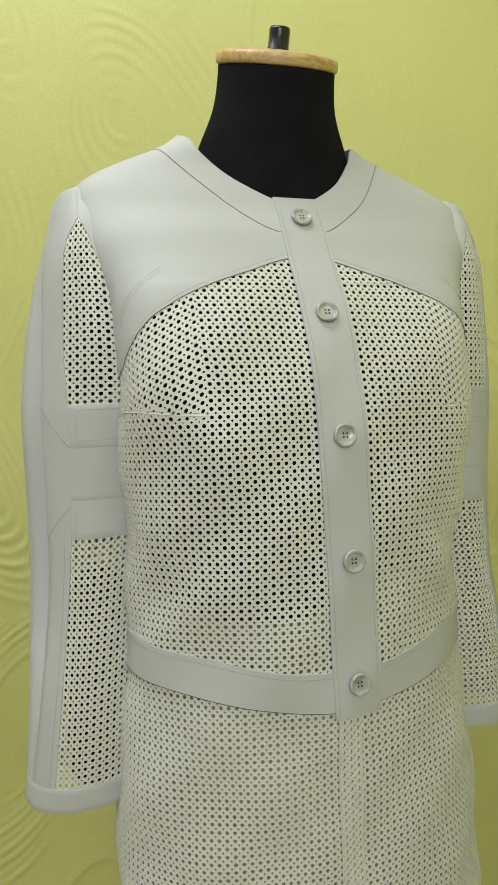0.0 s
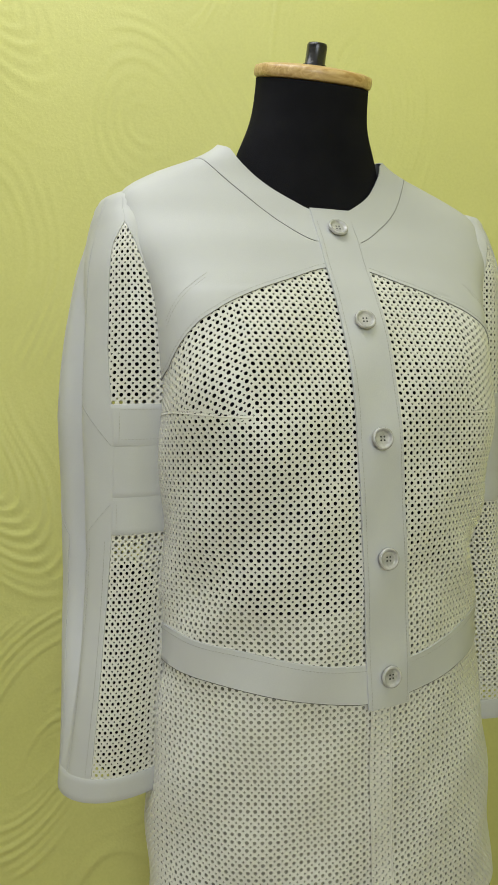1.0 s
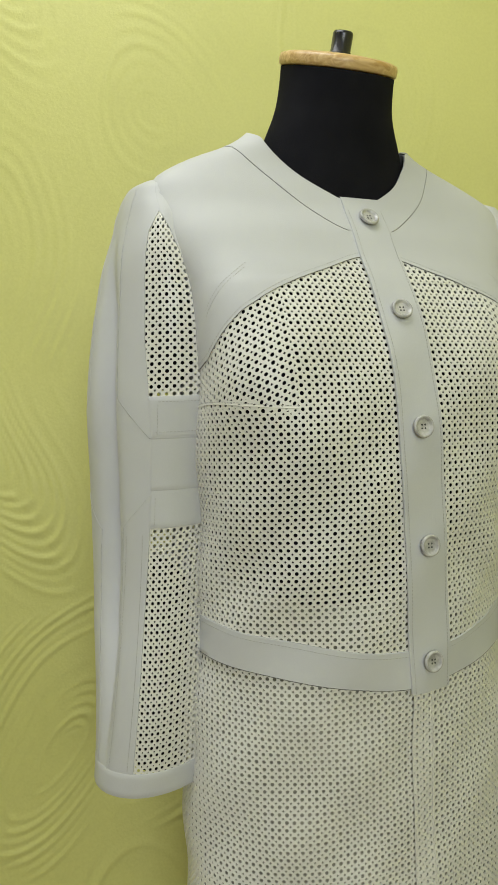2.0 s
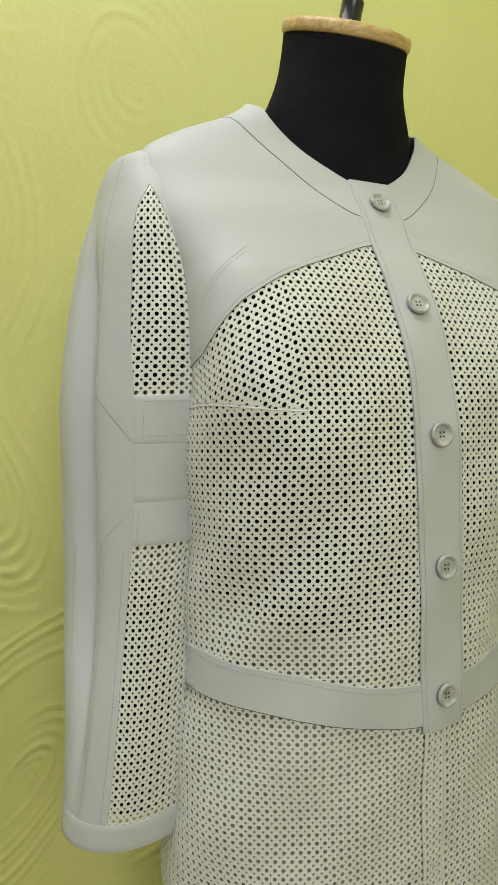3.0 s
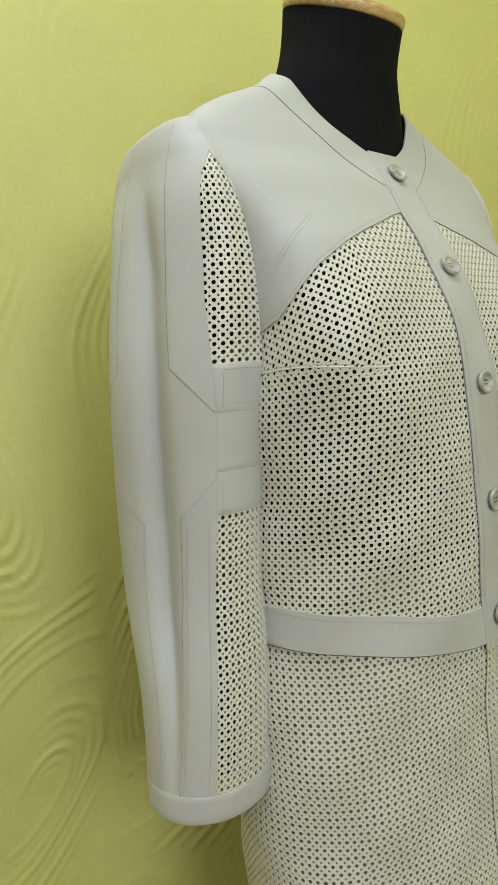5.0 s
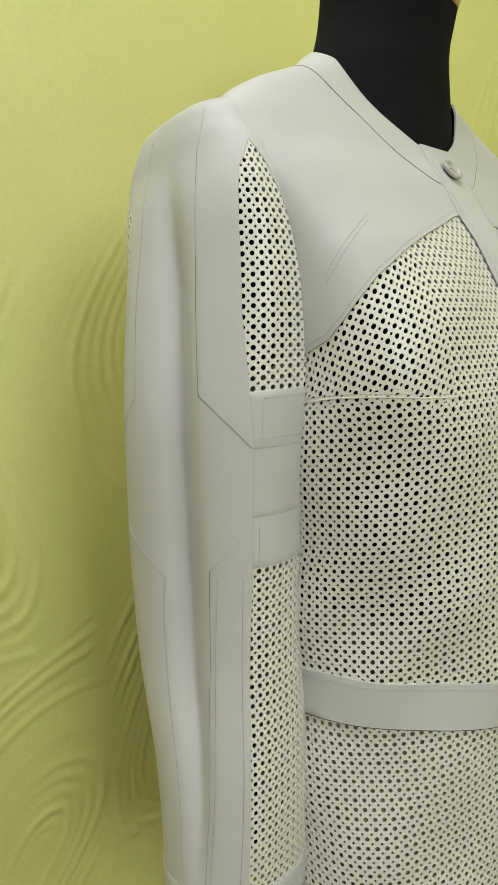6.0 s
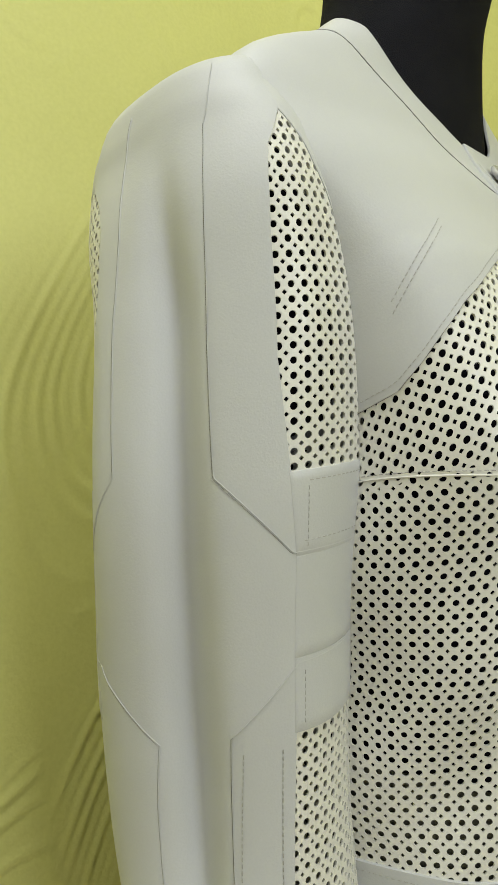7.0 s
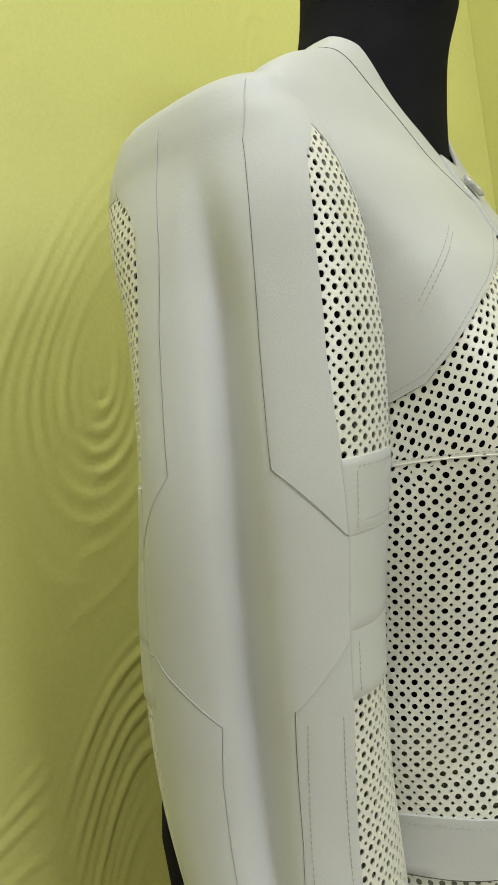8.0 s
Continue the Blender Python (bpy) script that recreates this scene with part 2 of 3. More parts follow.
def perforated(name, surf, s0, s1, z0, z1, keep, mat, parent, label="", mirror=False, sign=1.0, depth=0.0011):
    """Leather punched with round holes on a square lattice and small square ones between them: real openings with walls."""
    ns, nz = int((s1 - s0) / PITCH) + 1, int((z1 - z0) / PITCH) + 1
    ci, cj = np.meshgrid(s0 + (np.arange(ns) + 0.5) * PITCH, z0 + (np.arange(nz) + 0.5) * PITCH)
    ok = keep(ci, cj)
    ci, cj = ci[ok], cj[ok]
    h = PITCH / 2
    ang = np.arange(16) * math.pi / 8
    hole = np.stack([np.cos(ang), np.sin(ang)], -1) * BIG
    outer = []
    for a in range(4):
        c, s = round(math.cos(a * math.pi / 2)), round(math.sin(a * math.pi / 2))
        for x, y in ((h, -(h - SMALL)), (h, 0), (h, h - SMALL), ((h - SMALL / 2), (h - SMALL / 2))):
            outer.append((c * x - s * y, s * x + c * y))
    outer = np.roll(np.array(outer), -1, axis=0)
    ring = np.concatenate([outer, hole])
    a = ci[:, None] + ring[None, :, 0]
    b = cj[:, None] + ring[None, :, 1]
    wide = 1 + 0.05 * np.sin(ci * 311 + cj * 173)[:, None]
    a[:, 16:] = ci[:, None] + ring[None, 16:, 0] * wide
    b[:, 16:] = cj[:, None] + ring[None, 16:, 1] * wide
    top = lifted(surf, a, b, np.zeros(a.shape), sign)
    low = lifted(surf, a, b, np.full(a.shape, -depth), sign)
    v = np.concatenate([top, low], axis=1)
    if mirror:
        v[..., 0] *= -1
        v[..., 2] += LEFT_UP
    k = np.arange(16)
    k2 = (k + 1) % 16
    rim = np.stack([k2, k, k + 32, k2 + 32], -1)
    corner = rim[[n for n in range(16) if n % 4 in (1, 2)]]
    f = np.concatenate([np.stack([k, k2, k2 + 16, k + 16], -1), np.stack([k + 16, k2 + 16, k2 + 48, k + 48], -1), corner])
    if (sign < 0) != mirror:
        f = f[:, ::-1]
    faces = (f[None] + (np.arange(len(ci)) * 64)[:, None, None]).reshape(-1, 4)
    v = v.reshape(-1, 3)
    _, first, inverse = np.unique(np.round(v / 2e-5).astype(np.int64), axis=0, return_index=True, return_inverse=True)
    faces = inverse.reshape(-1)[faces]
    return mesh_object(name, v[first].tolist(), faces.tolist(), mat, parent, label, smooth=False)


def tube_line(name, points, radius, mat, parent, label="", mirror=False):
    pts = [Vector((-p[0] if mirror else p[0], p[1], p[2])) for p in points]
    verts, faces = [], []
    for i, p in enumerate(pts):
        d = (pts[min(i + 1, len(pts) - 1)] - pts[max(i - 1, 0)]).normalized()
        x = d.cross(Vector((0.3, 0.9, 0.2))).normalized()
        y = d.cross(x)
        for k in range(6):
            verts.append(p + (x * math.cos(k * math.pi / 3) + y * math.sin(k * math.pi / 3)) * radius)
        if i:
            for k in range(6):
                faces.append((6 * i - 6 + k, 6 * i - 6 + (k + 1) % 6, 6 * i + (k + 1) % 6, 6 * i + k))
    return mesh_object(name, verts, faces, mat, parent, label)


def stitches(name, surf, path, mat, parent, lift=0.0016, sign=1.0, mirror=False, length=0.0022, gap=0.0012):
    """A row of single stitches along a path of surface coordinates, one mesh."""
    path = np.array(path, float)
    p3 = surf(path[:, 0], path[:, 1])
    run = np.concatenate([[0], np.cumsum(np.linalg.norm(np.diff(p3, axis=0), axis=1))])
    start = np.arange(0, run[-1] - length, length + gap)
    verts, faces = [], []
    for s in start:
        ends = np.array([s, s + length * 0.5, s + length])
        a, b = np.interp(ends, run, path[:, 0]), np.interp(ends, run, path[:, 1])
        q = lifted(surf, a, b, np.array([lift - 0.0003, lift, lift - 0.0003]), sign)
        d = q[2] - q[0]
        d /= max(np.linalg.norm(d), 1e-9)
        n = lifted(surf, a, b, np.full(3, lift + 0.001), sign)[1] - q[1]
        side = np.cross(d, n)
        side = side / max(np.linalg.norm(side), 1e-9) * 0.00022
        base = len(verts)
        for point in q:
            verts += [point - side, point + n * 0.22, point + side]
        for i in (0, 3):
            faces += [(base + i, base + i + 1, base + i + 4, base + i + 3), (base + i + 1, base + i + 2, base + i + 5, base + i + 4)]
    v = np.array(verts)
    if mirror:
        v[:, 0] *= -1
        v[:, 2] += LEFT_UP
    return mesh_object(name, v.tolist(), faces, mat, parent, smooth=False)


# ---- the room ----
WALL_Y, ROOM_L, ROOM_R, ROOM_B, ROOM_H = 0.93, -1.9, 0.63, -2.6, 2.7


def box(x0, y0, z0, x1, y1, z1):
    bm = bmesh.new()
    bmesh.ops.create_cube(bm, size=1, matrix=Matrix.Translation(((x0 + x1) / 2, (y0 + y1) / 2, (z0 + z1) / 2)) @ Matrix.Diagonal((x1 - x0, y1 - y0, z1 - z0, 1)))
    return bm


def swirl_relief(x, z):
    """Height of the combed plaster: overlapping fans of arcs, each round its own centre."""
    rng = np.random.default_rng(11)
    best = np.full(x.shape, 1e9)
    second = np.full(x.shape, 1e9)
    height = np.zeros(x.shape)
    x, z = (x + 0.022 * np.sin(7.1 * z + 2.3 * x) + 0.009 * np.sin(19 * z - 11 * x), z + 0.022 * np.sin(8.3 * x - 1.7 * z + 1) + 0.009 * np.sin(17 * x + 13 * z))
    for gx in np.arange(-1.7, 1.5, 0.26):
        for gz in np.arange(0.1, 2.6, 0.36):
            cx, cz = gx + rng.uniform(-0.09, 0.09), gz + rng.uniform(-0.13, 0.13)
            turn, flat, wave = rng.uniform(1.0, 2.1), rng.uniform(0.35, 0.6), rng.uniform(0.021, 0.033)
            phase, spiral = rng.uniform(0, 6.28), rng.choice([-1, 1])
            dx, dz = x - cx, z - cz
            bend = dz * dz * rng.uniform(-0.9, 0.9)
            dx = dx + bend
            p, q = dx * math.cos(turn) + dz * math.sin(turn), (-dx * math.sin(turn) + dz * math.cos(turn)) / flat
            r = np.sqrt(p * p + q * q) + 1e-6
            th = np.arctan2(q, p)
            run = r ** 0.85 / wave + spiral * th / 6.283 + 0.22 * np.sin(2 * th + phase) + 0.1 * np.sin(37 * r + th)
            saw = run % 1.0
            ridge = np.where(saw < 0.2, np.sin(saw / 0.2 * 1.5708) ** 2, np.cos((saw - 0.2) / 0.8 * 1.5708) ** 3)
            line = np.floor(run)
            strength = np.clip(0.42 + 0.30 * np.sin(line * 2.4 + phase) + 0.5 * np.sin(th + phase * 2 + 0.4 * line), 0, 1)
            h = ridge * strength * np.clip(r / 0.03, 0, 1)
            m = r * rng.uniform(0.8, 1.2)
            closer = m < best
            second = np.where(closer, best, np.minimum(second, m))
            height = np.where(closer, h, height)
            best = np.where(closer, m, best)
    edge = np.clip((second - best) / 0.05, 0, 1)
    return height * (0.25 + 0.75 * edge)


def relief_wall():
    xs = np.arange(-1.25, ROOM_R + 0.001, 0.0035)
    zs = np.arange(0.38, 1.95, 0.0035)
    gx, gz = np.meshgrid(xs, zs)
    fade = np.clip((gx + 1.25) / 0.05, 0, 1) * np.clip((gz - 0.38) / 0.05, 0, 1) * np.clip((1.945 - gz) / 0.05, 0, 1)
    low = 0.0012 * np.sin(4 * gx + 1) * np.sin(5 * gz)
    gy = WALL_Y - 0.0005 - (0.0022 * swirl_relief(gx, gz) * np.interp(gz, [0.6, 1.25, 1.45], [1.0, 1.0, 0.35]) + low + 0.0013) * fade
    v = np.stack([gx, gy, gz], -1)
    idx = np.arange(gx.size).reshape(gx.shape)
    f = np.stack([idx[:-1, :-1], idx[:-1, 1:], idx[1:, 1:], idx[1:, :-1]], -1).reshape(-1, 4)
    return v.reshape(-1, 3), f


wall = part("wall_north", box(ROOM_L - 0.12, WALL_Y, 0, ROOM_R + 0.12, WALL_Y + 0.12, ROOM_H), PAINT)
tagged(wall, "lime green plastered wall with combed swirls", "wall", kind="structure")
rv, rf = relief_wall()
mesh_object("plaster_relief", rv.tolist(), rf.tolist(), PAINT, wall, "swirling combed plaster arcs in lime green")
for name, bm, mat, label, cat in (
        # unseen closing wall, white so that it bounces neutral light onto the sleeve
        ("wall_west", box(ROOM_L - 0.12, ROOM_B, 0, ROOM_L, WALL_Y, ROOM_H), CEIL, "plain white painted side wall, unseen, bounces neutral light", "wall"),
        ("wall_east", box(ROOM_R, ROOM_B, 0, ROOM_R + 0.12, WALL_Y, ROOM_H), PAINT, "plain lime green painted side wall", "wall"),
        ("wall_south", box(ROOM_L - 0.12, ROOM_B - 0.12, 0, ROOM_R + 0.12, ROOM_B, ROOM_H), CEIL, "plain white painted end wall", "wall"),
        ("floor", box(ROOM_L - 0.12, ROOM_B - 0.12, -0.1, ROOM_R + 0.12, WALL_Y + 0.12, 0), FLOOR, "brown wood laminate floor", "floor"),
        ("ceiling", box(ROOM_L - 0.12, ROOM_B - 0.12, ROOM_H, ROOM_R + 0.12, WALL_Y + 0.12, ROOM_H + 0.1), CEIL, "plain white plaster ceiling", "ceiling")):
    tagged(part(name, bm, mat), label, cat, kind="structure")

# ---- the dress form: one plain mesh of black cloth on its foot ----
NECK = [
    (0.0, 0.150, 0.060, 0.085), (0.04, 0.112, 0.054, 0.075), (0.08, 0.094, 0.050, 0.068), (0.12, 0.080, 0.049, 0.066),
    (0.16, 0.065, 0.051, 0.060), (0.19, 0.0610, 0.0560, 0.0585), (0.215, 0.0605, 0.0590, 0.0585),
]


CAP_TILT = math.radians(27)


def dress_form():
    verts, faces = [], []

    def loft(rings):
        base, n = len(verts), len(rings[0])
        for r in rings:
            verts.extend(r)
        for i in range(len(rings) - 1):
            for k in range(n):
                a, b = base + i * n + k, base + i * n + (k + 1) % n
                faces.append((a, b, b + n, a + n))

    th = np.linspace(-math.pi, math.pi, 97)[:-1]
    zs = np.concatenate([np.linspace(0.55, 1.38, 60), [1.40, 1.41]])
    rings = []
    for i, z in enumerate(zs):
        inset = 0.007 if z > 0.92 else 0.018
        p = torso(th, z)
        r = np.linalg.norm(p[:, :2], axis=1, keepdims=True)
        p[:, :2] *= (r - inset) / r
        if i == 0:
            q = p.copy()
            q[:, :2] *= 0.01
            rings.append(q.tolist())
        rings.append(p.tolist())
    loft(rings)
    nz = np.linspace(0, 0.2, 30)
    rings = []
    for h, t in zip(nz, smooth_table(NECK, nz)):
        y = -np.where(np.cos(th) > 0, t[1], t[2]) * np.cos(th)
        slope = math.tan(CAP_TILT) * (h / 0.2) ** 2
        f = h / 0.2
        rings.append(np.stack([-0.007 + 0.009 * f + t[0] * np.sin(th), y + 0.004 - 0.030 * f, 1.34 + h + slope * y], -1).tolist())
    rings.append((np.array(rings[-1]) * 0.01 + np.array([0.002, -0.026, 1.540]) * 0.99).tolist())
    loft(rings)
    # the stuffed upper arms inside the sleeves
    for side, up in ((1, 0.0), (-1, LEFT_UP)):
        rings = []
        for z, k in ((1.208, 0.02), (1.210, 0.5), (1.220, 0.80), (1.240, 0.88), (1.28, 0.90), (1.32, 0.90), (1.36, 0.90), (1.385, 0.86), (1.395, 0.5), (1.396, 0.02)):
            p = sleeve(th, z)
            c = np.append(smooth_table(SLEEVE, [z])[0, :2], z)
            q = c + (p - c) * k
            q[:, 0] *= side
            q[:, 2] += up
            rings.append(q.tolist() if side < 0 else q[::-1].tolist())
        loft(rings)
    # the padded arm that hangs empty behind the sleeve
    hang = [(0.772, 0.004), (0.774, 0.018), (0.781, 0.032), (0.792, 0.040), (0.815, 0.043), (0.90, 0.044), (0.96, 0.045), (0.99, 0.040), (1.01, 0.024), (1.02, 0.004)]
    loft([np.stack([-0.201 + r * np.sin(th), 0.097 - r * np.cos(th), np.full(th.shape, z)], -1).tolist() for z, r in hang])
    for z0, z1, r0, r1 in ((0.03, 0.60, 0.016, 0.016), (0.0, 0.03, 0.16, 0.15)):
        loft([np.stack([r * np.sin(th), -r * np.cos(th), np.full(th.shape, z)], -1).tolist() for z, r in ((z0, 0.001), (z0, r0), (z1, r1), (z1, 0.001))])
    ob = mesh_object("dress_form", verts, faces, BLACK)
    ob.matrix_world = BODY
    return tagged(ob, "black cloth-covered dress form with a padded hanging arm", "dress form")


dress_form()


def lathe(profile, n=48):
    bm = bmesh.new()
    rings = [[bm.verts.new((r * math.sin(2 * math.pi * k / n), r * math.cos(2 * math.pi * k / n), z)) for k in range(n)] for r, z in profile]
    for a, b in zip(rings, rings[1:]):
        for k in range(n):
            bm.faces.new((a[k], b[k], b[(k + 1) % n], a[(k + 1) % n]))
    bmesh.ops.recalc_face_normals(bm, faces=bm.faces)
    return bm


cap = thing("neck_cap", "pale lacquered wooden cap on the neck of the dress form", "neck cap", BODY @ pose(0.002, -0.026, 1.5405, 27, 0, 0))
part("wooden_disc", lathe([(0.0005, 0), (0.060, 0), (0.0632, 0.0015), (0.0638, 0.004), (0.0638, 0.008), (0.0627, 0.0115), (0.057, 0.0135), (0.04, 0.0155), (0.018, 0.0165), (0.0005, 0.0168)], 64), WOOD, cap, "pale wooden disc", smooth=True)
part("knob", lathe([(0.0005, 0.014), (0.0125, 0.014), (0.0125, 0.0185), (0.0108, 0.0195), (0.0108, 0.036), (0.0095, 0.0385), (0.006, 0.0392), (0.0005, 0.0393)], 32), PLASTIC, cap, "glossy black knob", smooth=True)

# ---- the coat ----
coat = thing("coat", "pale grey leather coat with punched pearl panels, buttoned up", "coat", BODY)

PLACKET = [(0.9, 0.0125), (1.0, 0.010), (1.10, 0.007), (1.156, 0.005), (1.21, 0.0045), (1.27, 0.0045), (1.42, 0.0025)]


def bearing(x, z):
    """Degrees round the body, from the centre front, at which its front half is x metres wide at the height z."""
    a, b, _, n = smooth_table(TORSO, [z])[0]
    x = min(x / a, 1.0)
    return math.degrees(math.atan2(a * x, b * (1 - x ** n) ** (1 / n)))


def edge_line(points):
    """A smooth edge of the front through points (x, z), as rows of degrees and height."""
    xs = np.linspace(points[0][0], points[-1][0], 40)
    return [(bearing(x, z), float(z)) for x, z in zip(xs, smooth_table(points, xs)[:, 0])]


YOKE_EDGE = edge_line(((0, 1.328), (0.02, 1.325), (0.06, 1.311), (0.10, 1.296), (0.138, 1.277), (0.158, 1.262), (0.170, 1.243), (0.175, 1.228))) + [(90, 1.200), (180, 1.190)]
NECK_EDGE = edge_line(((0, 1.388), (0.017, 1.391), (0.035, 1.400), (0.062, 1.420), (0.074, 1.434), (0.0815, 1.445), (0.086, 1.456))) + [(90, 1.465), (130, 1.476), (180, 1.484)]

COLLAR_EDGE = edge_line(((0, 1.351), (0.03, 1.357), (0.055, 1.374), (0.083, 1.400), (0.103, 1.425), (0.116, 1.444))) + [(90, 1.447), (180, 1.453)]


def edge_at(table, deg):
    t = np.array(table, float)
    return np.interp(np.abs(deg), t[:, 0], t[:, 1])


def yoke_panels():
    for name, d0, d1 in (("yoke", -180, 0), ("yoke", 0, 180)):
        deg = np.linspace(d0, d1, 130)
        low, high = edge_at(YOKE_EDGE, deg), edge_at(NECK_EDGE, deg) - 0.002
        v = np.linspace(0, 1, 42)[:, None]
        sheet(name, torso, np.radians(deg)[None, :] + 0 * v, low * (1 - v) + high * v, LEATHER, coat, 0.0012, "smooth pale grey leather yoke")
    # facing band round the neck
    deg = np.linspace(-180, 180, 220)
    high = edge_at(NECK_EDGE, deg)
    low = edge_at(COLLAR_EDGE, deg)
    v = np.linspace(0, 1, 12)[:, None]
    sheet("collar", torso, np.radians(deg)[None, :] + 0 * v, low * (1 - v) + high * v, LEATHER, coat, 0.0016, "round flat leather collar band")


yoke_panels()


def band_low(deg):
    return 0.909 + 0.031 * np.sin(np.radians(deg)) ** 2


DART_S, DART_SLOPE = 0.115, 0.42


def dart_z(s):
    return 1.182 + 0.004 * np.cos(np.asarray(s) * 30)


def bust_cloth(s, z):
    """The front above the bust dart, where the rows of holes run down towards the side."""
    return torso_cloth(s, z - DART_SLOPE * np.maximum(np.abs(s) - DART_S, 0))


def front_keep(side, above):
    def keep(s, v):
        z = v - above * DART_SLOPE * np.maximum(np.abs(s) - DART_S, 0)
        deg = np.degrees(angle_at(s, z))
        upper = (z > dart_z(s) - 0.003) & (np.abs(s) > DART_S)
        if not above:
            upper = (z > dart_z(s) + 0.003) & (np.abs(s) > DART_S)
        return (z < edge_at(YOKE_EDGE, deg) + 0.004) & (z > band_low(deg) + 0.029) & (np.abs(deg) < 125) & (s * side > -0.002) & (upper == bool(above))
    return keep


for side, s0, s1 in ((-1, -0.30, 0.004), (1, 0.0, 0.30)):
    perforated("front_panel", torso_cloth, s0, s1, 0.925, 1.34, front_keep(side, 0), PEARL, coat, "punched pearl-white leather front panel")
    perforated("bust_panel", bust_cloth, s0, s1, 0.925, 1.46, front_keep(side, 1), PEARL, coat, "punched pearl-white leather over the bust dart")
deg = np.linspace(-110, 110, 90)
v = np.linspace(0.925, 1.01, 16)[:, None]
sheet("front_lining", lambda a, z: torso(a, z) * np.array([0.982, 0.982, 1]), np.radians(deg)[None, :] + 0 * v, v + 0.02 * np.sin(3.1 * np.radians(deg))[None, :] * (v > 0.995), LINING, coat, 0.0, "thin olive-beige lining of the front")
perforated("skirt_panel", lambda s, z: torso_cloth(s, z) * np.array([0.985, 0.985, 1]), -0.33, 0.33, 0.66, 0.96, lambda s, z: (np.abs(np.degrees(angle_at(s, z))) < 125) & (z < band_low(np.degrees(angle_at(s, z))) + 0.012), PEARL, coat, "punched pearl-white leather skirt")
deg = np.linspace(115, 245, 40)
for z0, z1, nm in ((0.93, 1.19, "back_panel"), (0.66, 0.935, "back_skirt_panel")):
    v = np.linspace(z0, z1, 30)[:, None]
    sheet(nm, torso, np.radians(deg)[None, :] + 0 * v, v + 0 * deg[None, :], LEATHER, coat, 0.0, "smooth pale grey leather back")
deg = np.linspace(-180, 180, 120)
v = np.linspace(0.50, 0.925, 40)[:, None]
sheet("skirt_lining", lambda a, z: torso(a, z) * np.array([0.970, 0.970, 1]), np.radians(deg)[None, :] + 0 * v, v + 0 * deg[None, :], PALE_LINING, coat, 0.0, "thin olive-beige lining of the skirt")
deg = np.linspace(-180, 180, 160)
v = np.linspace(0.0, 0.036, 8)[:, None]
sheet("waistband", torso, np.radians(deg)[None, :] + 0 * v, v + band_low(deg)[None, :], LEATHER, coat, 0.0014, "smooth pale grey leather waistband")

zz = np.linspace(0.903, 1.3935, 60)
pc = smooth_table(PLACKET, zz)[:, 0]
u = np.linspace(-0.0232, 0.0232, 12)
placket = sheet("placket", torso_cloth, pc[:, None] + u[None, :], np.repeat(zz[:, None], 12, 1), LEATHER, coat, 0.0030, "smooth grey leather button placket", edge=0.0012)
for off in (-0.0195, 0.0195):
    path = [(float(smooth_table(PLACKET, [z])[0, 0]) + off, z) for z in np.linspace(0.905, 1.38, 60)]
    stitches("placket_stitching", torso_cloth, path, THREAD, coat, 0.0038)


def button(parent, s, z):
    c = lifted(torso_cloth, np.array([s]), np.array([z]), np.array([0.0050]))[0]
    n = Vector(lifted(torso_cloth, np.array([s]), np.array([z]), np.array([0.0150]))[0] - c)
    m = Matrix.Translation(c) @ n.to_track_quat("Z", "Y").to_matrix().to_4x4()
    bm = lathe([(0.0003, 0.0012), (0.0062, 0.0012), (0.0072, 0.0018), (0.0080, 0.0032), (0.0092, 0.0036), (0.0102, 0.0030), (0.0106, 0.0018), (0.0100, 0.0004), (0.0085, -0.0006), (0.0003, -0.0008)], 40)
    bmesh.ops.transform(bm, matrix=m, verts=bm.verts)
    b = part("button", bm, SHELL, parent, "glossy grey four-hole button", smooth=True)
    for x, y in ((-1, -1), (1, -1), (1, 1), (-1, 1)):
        h = lathe([(0.0001, 0.0013), (0.0009, 0.0013), (0.0009, 0.0002)], 12)
        bmesh.ops.transform(h, matrix=m @ Matrix.Translation((x * 0.0017, y * 0.0017, 0.00005)), verts=h.verts)
        part("button_hole", h, HOLE, b)


for z in (1.368, 1.2665, 1.156, 1.045, 0.9335):
    button(coat, float(smooth_table(PLACKET, [z])[0, 0]), z)

# ---- sleeves ----


